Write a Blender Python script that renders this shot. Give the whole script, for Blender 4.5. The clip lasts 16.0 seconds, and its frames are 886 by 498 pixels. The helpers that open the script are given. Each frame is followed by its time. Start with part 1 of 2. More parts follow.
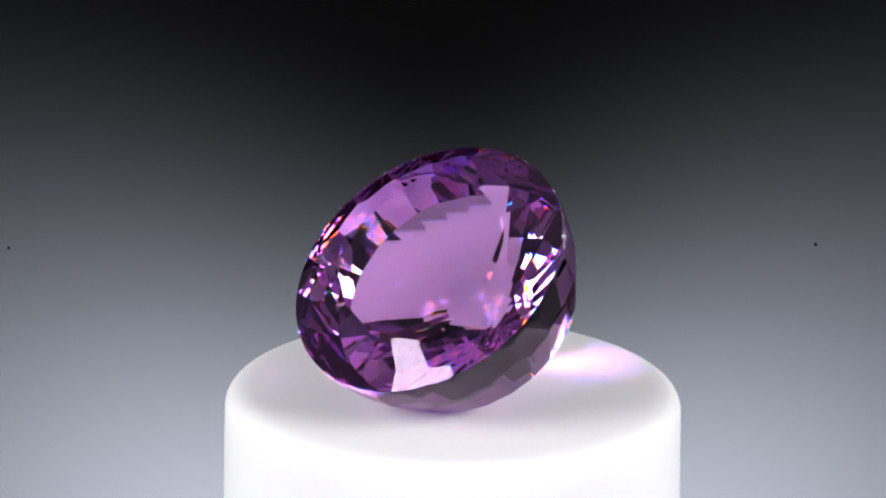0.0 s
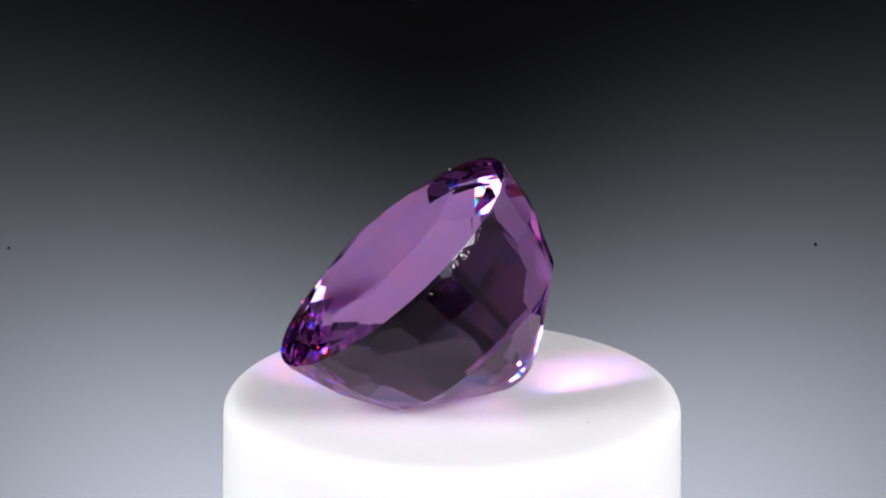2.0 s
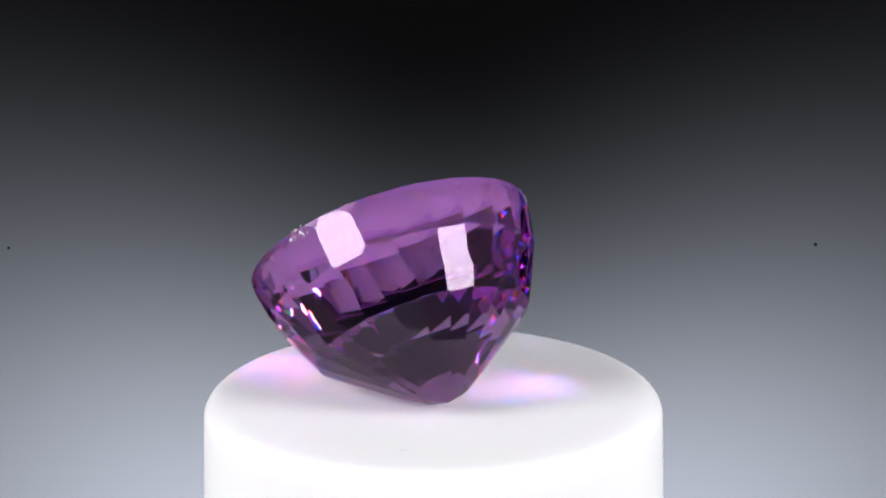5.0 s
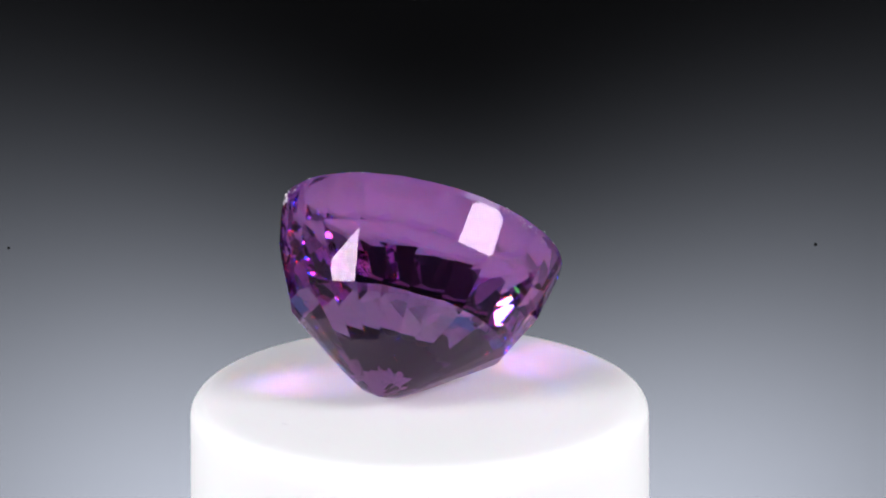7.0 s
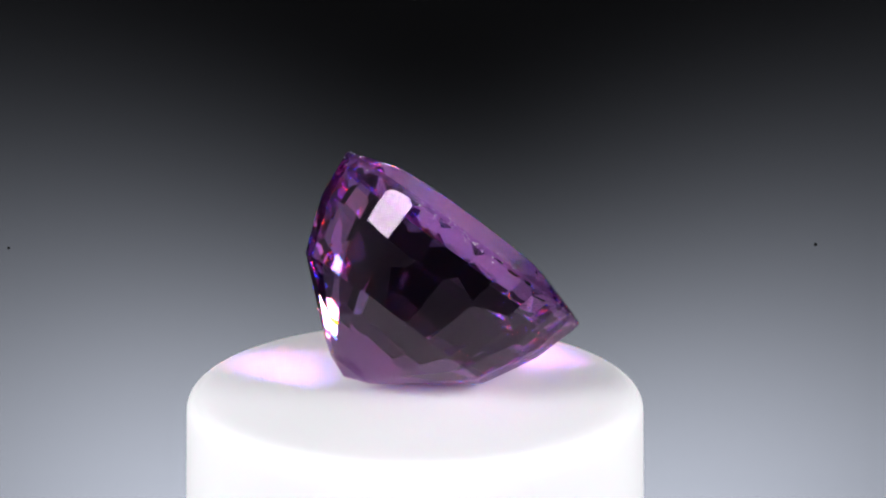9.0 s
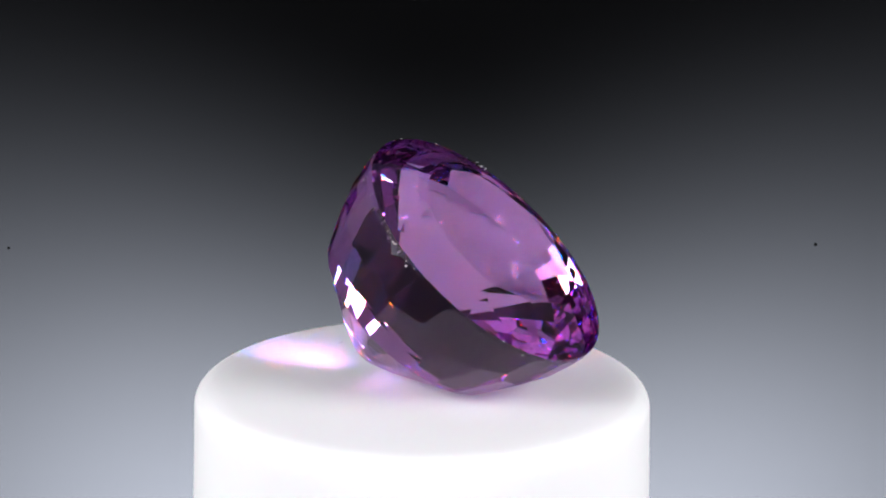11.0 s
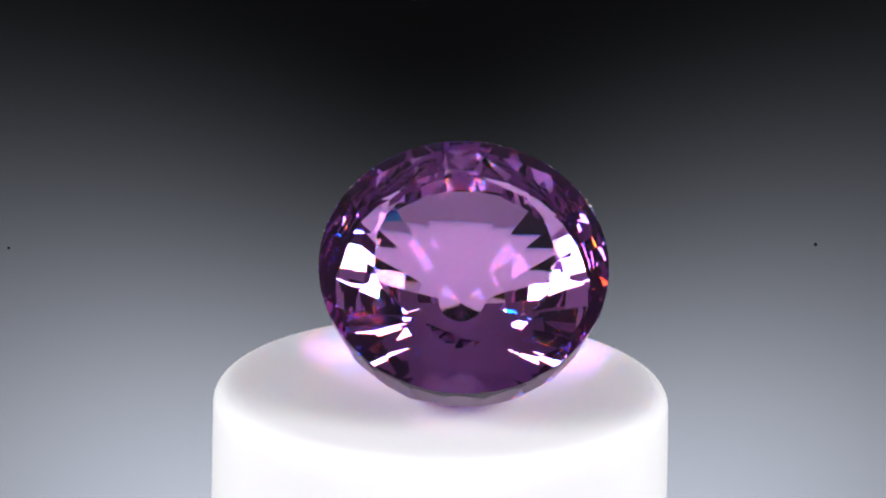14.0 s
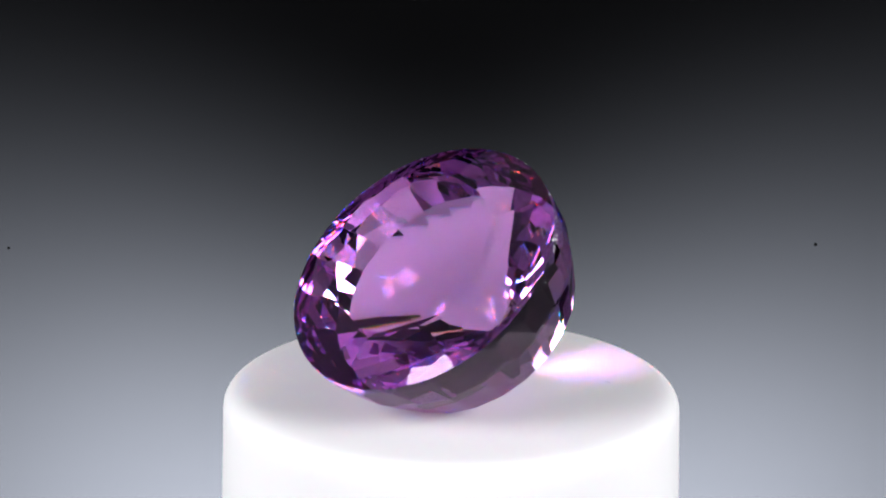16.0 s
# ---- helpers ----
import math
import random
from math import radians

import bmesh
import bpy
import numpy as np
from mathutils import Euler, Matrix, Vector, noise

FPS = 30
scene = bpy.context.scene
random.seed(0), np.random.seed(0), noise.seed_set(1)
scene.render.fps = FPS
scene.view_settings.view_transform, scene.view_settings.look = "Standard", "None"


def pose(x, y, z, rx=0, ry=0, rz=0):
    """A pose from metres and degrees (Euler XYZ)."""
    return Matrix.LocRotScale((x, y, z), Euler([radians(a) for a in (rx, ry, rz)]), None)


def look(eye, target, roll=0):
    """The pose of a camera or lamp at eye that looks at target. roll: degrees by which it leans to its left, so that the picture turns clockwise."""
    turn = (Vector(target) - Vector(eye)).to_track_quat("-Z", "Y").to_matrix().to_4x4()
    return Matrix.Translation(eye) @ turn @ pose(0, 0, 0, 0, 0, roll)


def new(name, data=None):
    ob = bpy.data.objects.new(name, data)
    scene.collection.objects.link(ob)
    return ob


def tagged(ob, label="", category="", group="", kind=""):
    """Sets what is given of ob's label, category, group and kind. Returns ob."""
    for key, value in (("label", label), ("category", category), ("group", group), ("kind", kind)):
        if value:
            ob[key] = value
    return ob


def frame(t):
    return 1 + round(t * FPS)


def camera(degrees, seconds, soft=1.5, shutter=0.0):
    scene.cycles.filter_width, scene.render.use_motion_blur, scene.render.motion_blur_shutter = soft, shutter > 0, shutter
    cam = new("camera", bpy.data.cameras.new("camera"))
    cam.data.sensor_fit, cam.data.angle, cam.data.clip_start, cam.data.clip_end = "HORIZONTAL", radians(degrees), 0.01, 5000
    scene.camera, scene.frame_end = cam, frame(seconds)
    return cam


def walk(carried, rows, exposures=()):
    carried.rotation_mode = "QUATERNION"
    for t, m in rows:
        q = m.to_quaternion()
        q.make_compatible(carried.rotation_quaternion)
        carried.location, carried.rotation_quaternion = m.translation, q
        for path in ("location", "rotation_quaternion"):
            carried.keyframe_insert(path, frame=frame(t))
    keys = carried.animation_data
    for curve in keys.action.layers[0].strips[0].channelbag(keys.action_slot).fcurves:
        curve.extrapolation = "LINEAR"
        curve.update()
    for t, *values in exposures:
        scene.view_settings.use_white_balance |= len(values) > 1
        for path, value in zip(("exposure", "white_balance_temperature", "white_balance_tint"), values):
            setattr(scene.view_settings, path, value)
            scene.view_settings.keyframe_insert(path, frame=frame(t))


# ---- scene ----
# A cut purple gemstone on a white pedestal that turns before a still camera.
HP = 0.3168                     # height of the pedestal's top
PERIOD, FRONT = 15.751, 14.056  # seconds of one turn; time at which the stone faces the camera

cam = camera(12.0, 16.0, soft=1.95)
TARGET = Vector((0.000476, 0.0, HP + 0.008267))
PITCH = radians(17.5)
EYE = TARGET - 0.23376 * Vector((0, math.cos(PITCH), -math.sin(PITCH)))
walk(cam, [(0, look(EYE, TARGET, 0.25)), (16, look(EYE, TARGET, 0.25))])

# ---- light ----
world = bpy.data.worlds.new("studio")
scene.world = world
world.use_nodes = True
world.node_tree.nodes["Background"].inputs[0].default_value = (0.5, 0.55, 0.6, 1)
world.node_tree.nodes["Background"].inputs[1].default_value = 0.0
scene.view_settings.exposure = 0.0
# light runs many times to and fro inside the stone
scene.cycles.max_bounces, scene.cycles.glossy_bounces, scene.cycles.transmission_bounces = 24, 20, 20
scene.cycles.blur_glossy, scene.cycles.sample_clamp_indirect = 0.1, 0.0


def area_lamp(name, eye, target, w, h, power, color, spread):
    data = bpy.data.lights.new(name, "AREA")
    data.shape, data.size, data.size_y = "RECTANGLE", w, h
    data.energy, data.color, data.spread = power, color, radians(spread)
    ob = new(name, data)
    ob.matrix_world = look(eye, target)
    return ob


def spot_lamp(name, eye, target, power, cone, color, radius=0.02):
    data = bpy.data.lights.new(name, "SPOT")
    data.energy, data.color, data.spot_size, data.spot_blend = power, color, radians(cone), 1.0
    data.shadow_soft_size = radius
    ob = new(name, data)
    ob.matrix_world = look(eye, target)
    return ob


def around(az, el, dist):
    """A place round the stone: az degrees to the camera's right of its own side, el degrees up."""
    a, e = radians(az), radians(el)
    return Vector((math.sin(a) * math.cos(e), -math.cos(a) * math.cos(e), math.sin(e))) * dist + Vector((0, 0, HP))


AIM = (0, 0, HP + 0.004)
area_lamp("key_lamp", around(-56, 25, 0.40), AIM, 0.17, 0.18, 1.6, (0.97, 0.975, 1.0), 170)
area_lamp("key_lamp", around(56, 25, 0.40), AIM, 0.17, 0.18, 1.6, (0.97, 0.975, 1.0), 170)
# two unseen spots added below the view to shape the backdrop's grey-to-black gradient
spot_lamp("backdrop_lamp", (-0.049, 0.5425, 0.0545), (-0.0750, 0.65, 0.0011), 35.0, 154, (0.87, 0.93, 1.0), 0.008)
spot_lamp("backdrop_lamp", (0.051, 0.5415, 0.0545), (0.0770, 0.65, 0.0011), 33.5, 154, (0.87, 0.93, 1.0), 0.008)


# ---- materials ----
def material(name):
    m = bpy.data.materials.new(name)
    m.use_nodes = True
    m.node_tree.nodes.clear()
    return m, m.node_tree.nodes, m.node_tree.links


def surface(name, color, rough, vary=0.06, scale=40.0, bump=0.02, fine=900.0, spec=0.5, glow=0.0):
    """A matt or satin surface with a soft stain and a fine grain."""
    m, n, l = material(name)
    out, bsdf = n.new("ShaderNodeOutputMaterial"), n.new("ShaderNodeBsdfPrincipled")
    co = n.new("ShaderNodeTexCoord")
    big, small = n.new("ShaderNodeTexNoise"), n.new("ShaderNodeTexNoise")
    big.inputs["Scale"].default_value, small.inputs["Scale"].default_value = scale, fine
    ramp = n.new("ShaderNodeMapRange")
    ramp.inputs["To Min"].default_value, ramp.inputs["To Max"].default_value = 1 - vary, 1 + vary
    mul = n.new("ShaderNodeMix")
    mul.data_type, mul.blend_type = "RGBA", "MULTIPLY"
    mul.inputs["Factor"].default_value = 1
    mul.inputs["A"].default_value = (*color, 1)
    bp = n.new("ShaderNodeBump")
    bp.inputs["Strength"].default_value, bp.inputs["Distance"].default_value = bump, 0.0002
    l.new(co.outputs["Object"], big.inputs["Vector"])
    l.new(co.outputs["Object"], small.inputs["Vector"])
    l.new(big.outputs["Fac"], ramp.inputs["Value"])
    l.new(ramp.outputs["Result"], mul.inputs["B"])
    l.new(mul.outputs["Result"], bsdf.inputs["Base Color"])
    l.new(small.outputs["Fac"], bp.inputs["Height"])
    l.new(bp.outputs["Normal"], bsdf.inputs["Normal"])
    bsdf.inputs["Roughness"].default_value = rough
    bsdf.inputs["Specular IOR Level"].default_value = spec
    if glow:
        bsdf.inputs["Subsurface Weight"].default_value = 1.0
        bsdf.inputs["Subsurface Radius"].default_value = (1.0, 0.9, 0.95)
        bsdf.inputs["Subsurface Scale"].default_value = glow
    l.new(bsdf.outputs[0], out.inputs[0])
    return m


def crystal(name, inside, gloss, ior, spread, rough=0.0):
    """A clear coloured stone: tinted refraction under a Fresnel gloss. spread: by how much the index differs from red to blue light."""
    m, n, l = material(name)
    out, mix, both = n.new("ShaderNodeOutputMaterial"), n.new("ShaderNodeMixShader"), n.new("ShaderNodeAddShader")
    refl, fres = n.new("ShaderNodeBsdfAnisotropic"), n.new("ShaderNodeFresnel")
    refl.inputs["Color"].default_value = (*gloss, 1)
    fres.inputs["IOR"].default_value = ior
    refl.inputs["Roughness"].default_value = rough
    bent = []
    for k, (band, index) in enumerate((((1.0, 0.5, 0.0), ior - spread / 2), ((0.0, 0.5, 1.0), ior + spread / 2))):
        refr = n.new("ShaderNodeBsdfRefraction")
        refr.inputs["Color"].default_value = (*[a * b for a, b in zip(inside, band)], 1)
        refr.inputs["IOR"].default_value, refr.inputs["Roughness"].default_value = index, rough
        l.new(refr.outputs[0], both.inputs[k])
        bent.append(refr)
    l.new(fres.outputs[0], mix.inputs[0])
    l.new(both.outputs[0], mix.inputs[1])
    l.new(refl.outputs[0], mix.inputs[2])
    l.new(mix.outputs[0], out.inputs[0])
    # faint waves of the hand-held polish
    co, wave, bp = n.new("ShaderNodeTexCoord"), n.new("ShaderNodeTexNoise"), n.new("ShaderNodeBump")
    wave.inputs["Scale"].default_value, wave.inputs["Detail"].default_value = 420.0, 1.0
    bp.inputs["Strength"].default_value, bp.inputs["Distance"].default_value = 0.01, 0.00003
    l.new(co.outputs["Object"], wave.inputs["Vector"])
    l.new(wave.outputs["Fac"], bp.inputs["Height"])
    for node in (*bent, refl, fres):
        l.new(bp.outputs["Normal"], node.inputs["Normal"])
    return m


WHITE = surface("white_acrylic", (0.84, 0.83, 0.84), 0.55, 0.015, 60.0, 0.02, 1500.0, 0.3, 0.0018)
PAPER = surface("black_paper", (0.0078, 0.0078, 0.0085), 1.0, 0.05, 8.0, 0.05, 400.0, 0.0)
# for added surfaces out of view: pale ones bounce light onto the stone
BOUNCE = surface("pale_bounce_cloth", (0.8, 0.8, 0.81), 0.95, 0.1, 10.0, 0.05, 300.0, 0.05)
# for the added dark floor and front wall, which absorb light out of view
ABSORB = surface("dark_absorbing_cloth", (0.09, 0.09, 0.093), 0.9, 0.1, 10.0, 0.05, 300.0, 0.1)
DUST = surface("grey_dust", (0.5, 0.49, 0.51), 0.9, 0.1, 2000.0)
SPECK = surface("black_speck", (0.0008, 0.0008, 0.0008), 1.0, 0.1, 2000.0, 0.02, 900.0, 0.0)
CHIP = surface("bruised_crystal", (0.86, 0.82, 0.88), 0.2, 0.1, 3000.0, 0.02, 900.0, 0.8)
GEM = crystal("purple_crystal", (0.80, 0.555, 0.86), (0.88, 0.69, 0.89), 1.55, 0.0075)
RIM = crystal("frosted_purple_rim", (0.66, 0.42, 0.80), (0.90, 0.82, 0.95), 1.55, 0.013, 0.25)


# ---- helpers for meshes ----
def part(name, bm, mat, parent=None, label=""):
    me = bpy.data.meshes.new(name)
    bm.to_mesh(me)
    bm.free()
    me.materials.append(mat)
    ob = new(name, me)
    if parent is not None:
        ob.parent = parent
    if label:
        ob["label"] = label
    return ob


def slab(x0, y0, z0, x1, y1, z1):
    bm = bmesh.new()
    bmesh.ops.create_cube(bm, size=1)
    bmesh.ops.scale(bm, vec=(x1 - x0, y1 - y0, z1 - z0), verts=bm.verts)
    bmesh.ops.translate(bm, vec=((x0 + x1) / 2, (y0 + y1) / 2, (z0 + z1) / 2), verts=bm.verts)
    return bm


# ---- the studio ----
def studio():
    # all but the backdrop is unseen, added to close the place and shape its light
    low = -0.4
    tagged(part("ground", slab(-0.7, -0.7, low, 0.7, 0.44, 0), BOUNCE), "plain unseen pale table added to bounce light into the stone", "table top", kind="structure")
    # added step down: keeps the backdrop spots' spill off the pale table
    tagged(part("floor", slab(-0.7, 0.44, low - 0.02, 0.7, 0.7, low), ABSORB), "plain unseen dark floor added to absorb the backdrop spots' spill", "floor", kind="structure")
    # the paper is evenly black; its fade is the added spots' falloff
    tagged(part("backdrop", slab(-0.68, 0.65, low, 0.68, 0.66, 0.88), PAPER), "plain black paper backdrop, lit pale grey low down by added spots", "backdrop", kind="structure")
    tagged(part("wall_north", slab(-0.7, 0.7, low, 0.7, 0.72, 0.9), BOUNCE), "plain unseen pale wall added to bounce light", "wall", kind="structure")
    tagged(part("wall_south", slab(-0.7, -0.72, low, 0.7, -0.7, 0.9), ABSORB), "plain unseen dark front wall added for contrast in the stone", "wall", kind="structure")
    tagged(part("wall_east", slab(0.7, -0.72, low, 0.72, 0.72, 0.9), BOUNCE), "plain unseen pale wall added to bounce light", "wall", kind="structure")
    tagged(part("wall_west", slab(-0.72, -0.72, low, -0.7, 0.72, 0.9), BOUNCE), "plain unseen pale wall added to bounce light", "wall", kind="structure")
    tagged(part("ceiling", slab(-0.72, -0.72, 0.9, 0.72, 0.72, 0.92), BOUNCE), "plain unseen pale ceiling added to bounce light", "ceiling", kind="structure")


studio()


# ---- the pedestal ----
RP, FIL, DOME = 0.0128, 0.0010, 0.00002


def pedestal():
    bm = bmesh.new()
    # the top falls off a little towards its softly rounded edge
    brim = HP - DOME - FIL
    prof = [(0.0, 0.0), (RP + 0.0060, 0.0), (RP + 0.00045, HP - 0.026), (RP, brim)]
    for k in range(1, 9):
        a = radians(82 * k / 8)
        prof.append((RP - FIL + FIL * math.cos(a), brim + FIL * math.sin(a)))
    r0, z0 = prof[-1]
    for k in range(1, 16):
        u = 1 - k / 16
        prof.append((r0 * u, HP - (HP - z0) * u ** 4))
    prof.append((0.0, HP))
    n = 128
    rings = []
    for r, z in prof:
        if r == 0:
            rings.append([bm.verts.new((0, 0, z))])
        else:
            rings.append([bm.verts.new((r * math.cos(2 * math.pi * i / n), r * math.sin(2 * math.pi * i / n), z)) for i in range(n)])
    for a, b in zip(rings, rings[1:]):
        for i in range(n):
            j = (i + 1) % n
            if len(a) == 1:
                f = bm.faces.new((a[0], b[j], b[i]))
            elif len(b) == 1:
                f = bm.faces.new((a[i], a[j], b[0]))
            else:
                f = bm.faces.new((a[i], a[j], b[j], b[i]))
            f.smooth = len(a) > 1 and len(b) > 1
    ob = part("pedestal", bm, WHITE)
    return tagged(ob, "round satin white acrylic pedestal with softly rounded top edge", "pedestal")


PEDESTAL = pedestal()

# ---- the gemstone ----
RG, OVAL, CROWN = 0.007966, 1.0178, 0.137
SEED = 1266
# slopes of the crown's rows, in degrees
MAINS, UPPERS, STARS = 71.2, 68.4, 80.6
ELEV, ROLL, LEAN, SIDE = 48.99, -4.7, 0.0893, 0.0093
# the belly's steps from girdle to point: depth and radius
BELLY = ((-0.018, 1.0), (0.295, 0.940), (0.513, 0.849), (0.704, 0.760), (0.828, 0.610), (0.97, 0.438), (1.070, 0.316), (1.180, 0.161), (1.243, 0.0))


def facet_planes():
    """The cut, row by row, in units of the girdle's radius: (point, normal, part)."""
    rnd = random.Random(SEED)
    planes = [((0, 0, CROWN), (0, 0, 1), "table_facet")]

    def row(r, z, slope, count, shift, what, jitter=0.0):
        # slope: degrees by which the facets' normals rise above the girdle's plane
        for i in range(count):
            a = 2 * math.pi * (i + shift) / count + radians(rnd.uniform(-2.0, 2.0) * jitter)
            e = radians(slope + rnd.uniform(-1.2, 1.2) * jitter)
            k = r * (1 + rnd.uniform(-0.003, 0.003) * jitter)
            planes.append(((k * math.cos(a), k * math.sin(a), z), (math.cos(e) * math.cos(a), math.cos(e) * math.sin(a), math.sin(e)), what))

    # crown: 16 mains, 32 upper girdle facets, 16 stars
    row(1.0, 0.012, MAINS, 16, 0.0, "crown", 1.6)
    row(1.0, 0.008, UPPERS, 32, 0.5, "crown", 1.4)
    row(0.62, CROWN, STARS, 16, 0.5, "crown", 1.0)
    row(1.0, 0, 0, 48, 0.5, "girdle")
    # pavilion: steps of 24 facets, edge over edge, along the belly's curve
    for (s0, r0), (s1, r1) in zip(BELLY, BELLY[1:]):
        drop = s1 - s0
        row((r0 + r1) / 2, -0.03 - (s0 + s1) / 2, math.degrees(math.atan2(r1 - r0, drop)), 24, 0.3, "pavilion", 1.3 if s0 < 0.5 else 0.7 if s0 < 0.75 else 0.25 if s0 < 0.9 else 0.5)
    return planes


def cut_faces(planes):
    """The solid that all the planes leave: its corners, and (corner numbers, part) for each facet."""
    sides = [(np.array(n) / np.linalg.norm(n), np.array(p), what) for p, n, what in planes]
    corners, faces = [], []
    for i, (n, p, what) in enumerate(sides):
        u = np.cross(n, (0.3, 0.5, 0.81))
        u /= np.linalg.norm(u)
        w = np.cross(n, u)
        o = np.array((0, 0, -0.3)) + n * n.dot(p - np.array((0, 0, -0.3)))
        poly = [o + 4 * (a * u + b * w) for a, b in ((-1, -1), (1, -1), (1, 1), (-1, 1))]
        for j, (m, q, _) in enumerate(sides):
            if j == i or not poly:
                continue
            d = [m.dot(c - q) for c in poly]
            left = []
            for k in range(len(poly)):
                c0, c1, d0, d1 = poly[k - 1], poly[k], d[k - 1], d[k]
                if (d0 <= 0) != (d1 <= 0):
                    left.append(c0 + (c1 - c0) * d0 / (d0 - d1))
                if d1 <= 0:
                    left.append(c1)
            poly = left
        on = []
        for c in poly:
            near = [k for k, o in enumerate(corners) if abs(o - c).max() < 1e-3]
            if not near:
                corners.append(c)
            k = near[0] if near else len(corners) - 1
            if k not in on:
                on.append(k)
        if len(on) > 2:
            faces.append((on, what))
    return corners, faces


def gemstone():
    stone = tagged(new("gemstone"), "faceted deep purple cut gemstone lying tilted on white pedestal", "gemstone")
    corners, faces = cut_faces(facet_planes())
    for what, label, mat in (("table_facet", "flat polished purple top facet", GEM), ("crown", "", GEM),
                             ("girdle", "thin frosted rim round the stone", RIM), ("pavilion", "deep belly cut in stepped rows of facets", GEM)):
        bm = bmesh.new()
        verts = {}
        for on, w in faces:
            if w == what:
                for i in on:
                    if i not in verts:
                        x, y, z = corners[i]
                        lean = LEAN * max(0.0, -z - 0.03)
                        verts[i] = bm.verts.new((x * RG * OVAL + lean * RG, (y + lean * SIDE / LEAN) * RG, z * RG))
                bm.faces.new([verts[i] for i in on])
        part(what, bm, mat, stone, label)
    chips(stone, corners, faces)
    return stone


def chips(stone, corners, faces):
    """Small bright nicks along the rim and on a few facet corners."""
    rnd = random.Random(21)
    shapes = []
    for k in range(4):
        bm = bmesh.new()
        bmesh.ops.create_icosphere(bm, subdivisions=1, radius=1.0)
        for v in bm.verts:
            v.co *= rnd.uniform(0.5, 1.3)
        me = bpy.data.meshes.new("chip")
        bm.to_mesh(me)
        bm.free()
        me.materials.append(CHIP)
        shapes.append(me)
    rim = sorted({i for on, w in faces if w == "girdle" for i in on})
    belly = sorted({i for on, w in faces if w == "pavilion" for i in on} - set(rim))

    def chip(x, y, z, r, flat):
        lean = LEAN * max(0.0, -z - 0.03)
        ob = new("chip", rnd.choice(shapes))
        ob.parent = stone
        ob.location = (x * RG * OVAL + lean * RG, (y + lean * SIDE / LEAN) * RG, z * RG)
        ob.rotation_euler = (rnd.uniform(0, 6), rnd.uniform(0, 6), rnd.uniform(0, 6))
        ob.scale = (r, r * rnd.uniform(0.4, 1.0), r * flat)

    for places, count, small, big in ((rim, 18, 0.00002, 0.00006), (belly, 22, 0.000014, 0.00003)):
        for k in range(count):
            x, y, z = corners[rnd.choice(places)]
            a = rnd.gauss(0, 0.05) if places is rim else 0.0
            x, y = x * math.cos(a) - y * math.sin(a), x * math.sin(a) + y * math.cos(a)
            chip(x, y, z, rnd.uniform(small, big), rnd.uniform(0.3, 0.8))
    # two worn stretches of the rim: one nicked, one rubbed dull
    for middle, spread, count, low, high in ((63.0, 13.0, 46, 0.00003, 0.00012), (-57.0, 6.0, 40, 0.00004, 0.00011)):
        for k in range(count):
            a, z = radians(rnd.gauss(middle, spread)), rnd.gauss(-0.018, 0.018)
            r = 1.0 - 0.22 * max(0.0, -z - 0.018)
            chip(r * math.cos(a), r * math.sin(a), z, rnd.uniform(low, high) * rnd.uniform(0.4, 1.0), rnd.uniform(0.2, 0.5))


GEMSTONE = gemstone()
el = radians(ELEV)
AXIS, UPHILL = Vector((0, -math.cos(el), math.sin(el))), Vector((0, math.sin(el), math.cos(el)))
TILT = Matrix((UPHILL, AXIS.cross(UPHILL), AXIS)).transposed().to_4x4() @ Matrix.Rotation(radians(ROLL), 4, "Z")
LOWEST = min((TILT @ v.co).z for o in GEMSTONE.children if not o.name.startswith("chip") for v in o.data.vertices)
REST = Matrix.Translation((0.00157, -0.00247, HP - LOWEST - 0.00004)) @ TILT


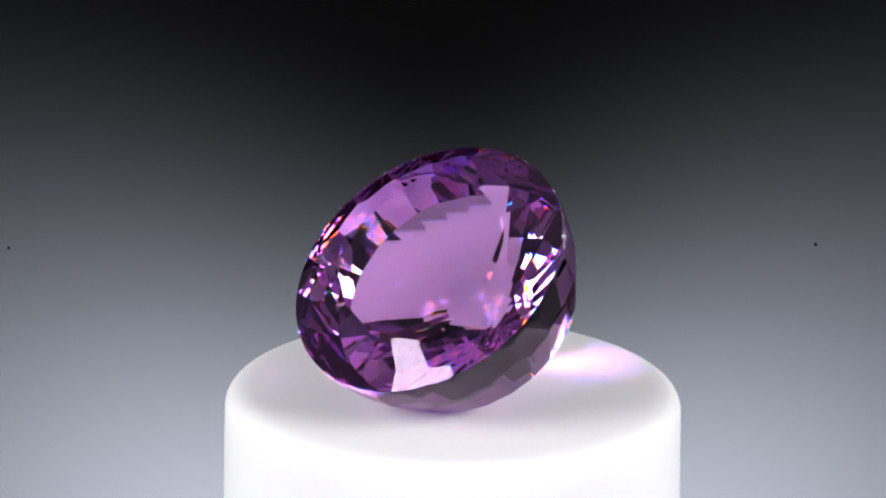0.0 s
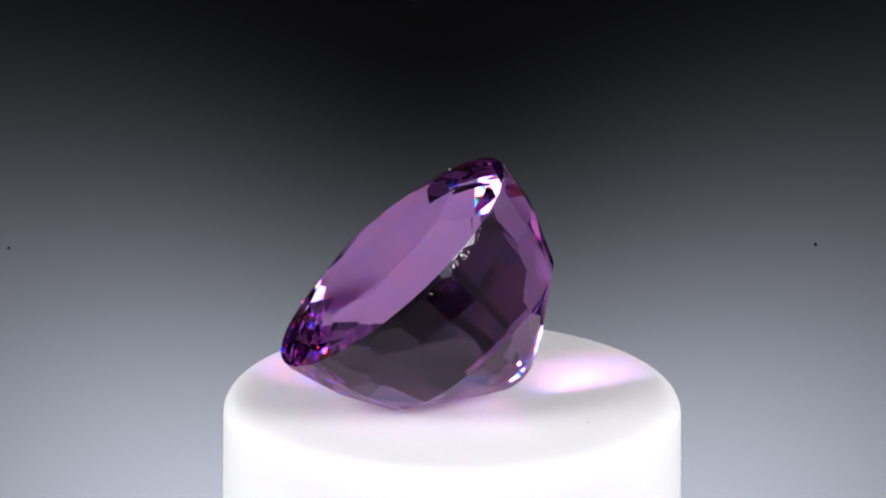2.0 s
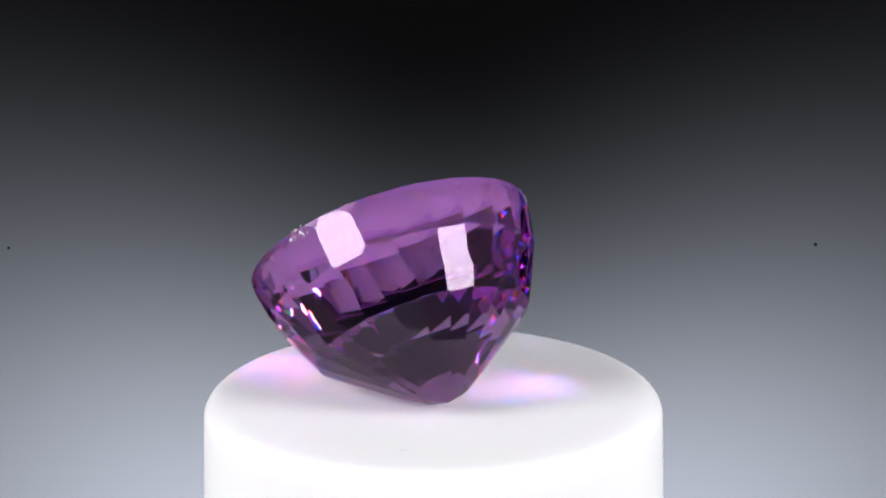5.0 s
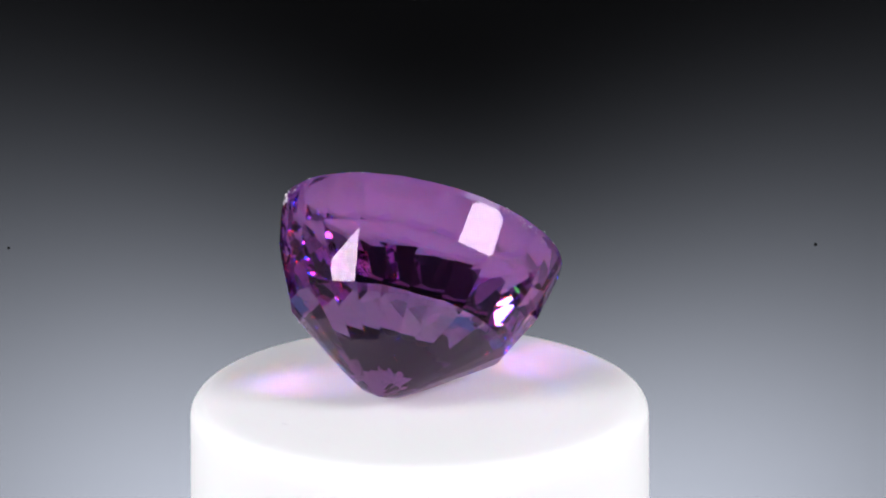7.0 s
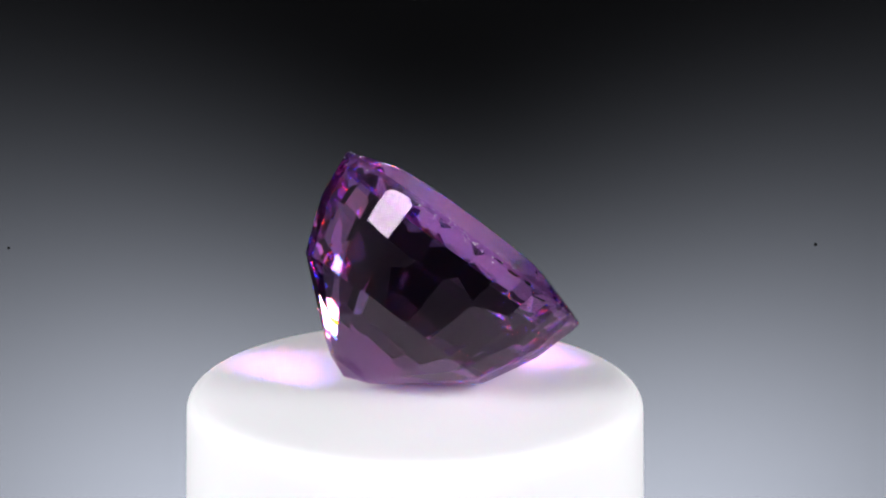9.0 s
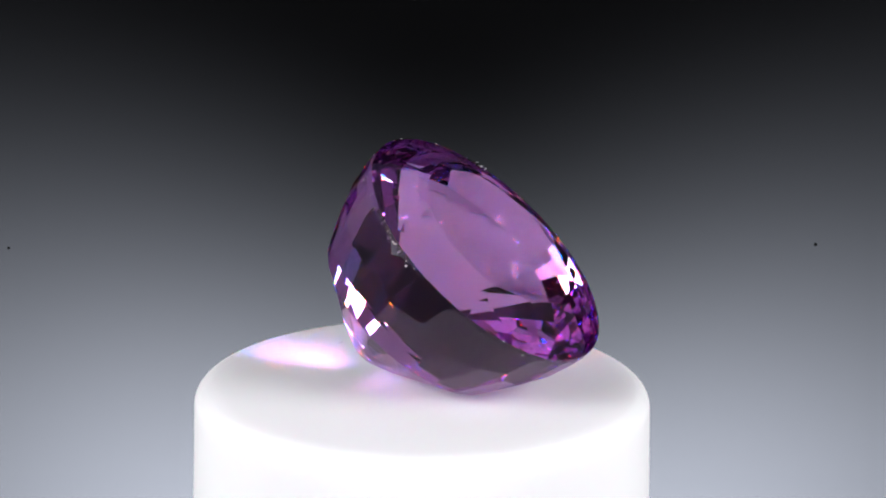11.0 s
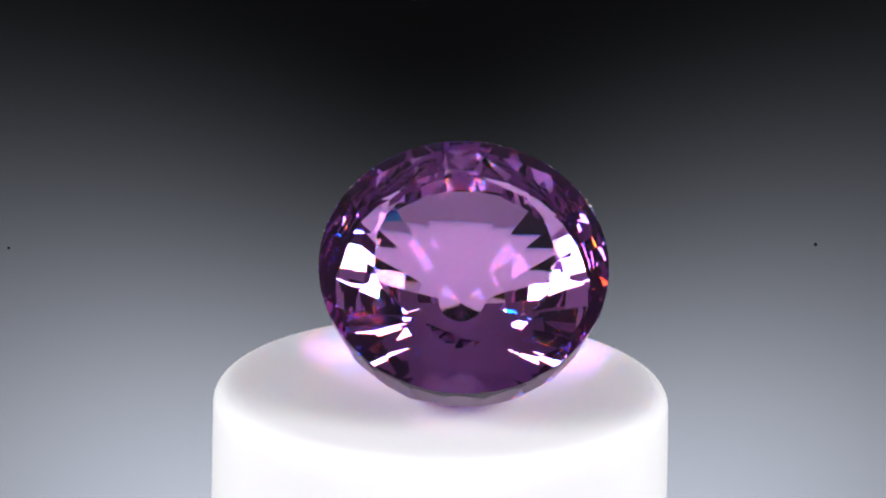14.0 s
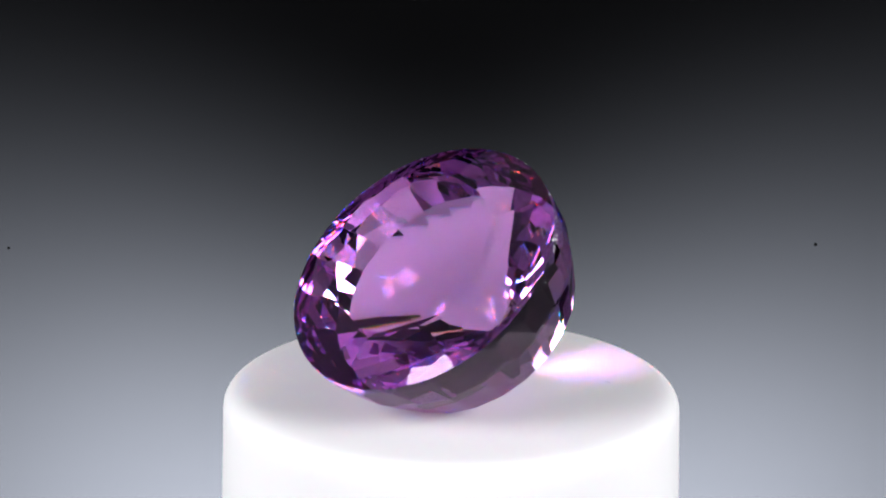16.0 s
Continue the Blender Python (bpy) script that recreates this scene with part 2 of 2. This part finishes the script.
# ---- dust ----
def fibre():
    """A short pale hair lying on the pedestal's top, as a thin bent tube."""
    bm = bmesh.new()
    n, rings = 6, []
    for i in range(9):
        u = i / 8
        x, y, r = (u - 0.5) * 0.00052, 0.00005 * math.sin(2.4 * u), 0.000018 * (1.15 - 0.6 * u)
        rings.append([bm.verts.new((x, y + r * math.cos(2 * math.pi * k / n), 0.00002 + r * math.sin(2 * math.pi * k / n))) for k in range(n)])
    for a, b in zip(rings, rings[1:]):
        for k in range(n):
            bm.faces.new((a[k], a[(k + 1) % n], b[(k + 1) % n], b[k])).smooth = True
    bm.faces.new(rings[0][::-1])
    bm.faces.new(rings[-1])
    return tagged(part("dust_fibre", bm, DUST), "tiny grey hair lying on the white pedestal", "dust")


def fleck(x, z, r, seed):
    """A small dark speck on the backdrop."""
    bm = bmesh.new()
    bmesh.ops.create_icosphere(bm, subdivisions=2, radius=r)
    rnd = random.Random(seed)
    for v in bm.verts:
        v.co *= rnd.uniform(0.75, 1.2)
        v.co.y *= 0.5
    ob = tagged(part("lint_speck", bm, SPECK), "tiny black speck on the paper backdrop", "lint", "specks on the backdrop")
    ob.location = (x, 0.65 - 0.3 * r, z)
    return ob


FIBRE = fibre()
fleck(-0.0938, 0.1199, 0.00028, 3)
fleck(0.0813, 0.1215, 0.00034, 4)


PLAY = ((0, 2, 4, 6.5, 8, 10.5, 11.5, 12.5, 14.5, 16), (0.00012, 0.00007, 0.0, -0.00005, -0.00005, 0.00002, 0.00005, 0.0, -0.0001, 0.0))


def motions():
    times = [i * 0.5 for i in range(33)]
    turn = lambda t: Matrix.Rotation(-2 * math.pi * (t - FRONT) / PERIOD, 4, "Z")
    walk(GEMSTONE, [(t, turn(t) @ REST) for t in times])
    # the pedestal's top stands slightly out of level
    level = Matrix.Translation((0, 0, HP)) @ Matrix.Rotation(radians(0.6), 4, Vector((0.964, 0.266, 0))) @ Matrix.Translation((0, 0, -HP))
    start = Matrix.Translation((0.001036, 0, 0)) @ level
    spin = lambda t: Matrix.Rotation(-2 * math.pi * (t - 1.013) / PERIOD, 4, "Z")
    # the turntable's slight play from side to side, in metres
    play = lambda t: Matrix.Translation((float(np.interp(t, PLAY[0], PLAY[1])), 0, 0))
    walk(PEDESTAL, [(t, play(t) @ spin(t) @ start) for t in times])
    lying = level @ pose(0.0098, -0.0014, HP - 0.00003, 0, 0, 105)
    walk(FIBRE, [(t, spin(t) @ lying) for t in times])


motions()
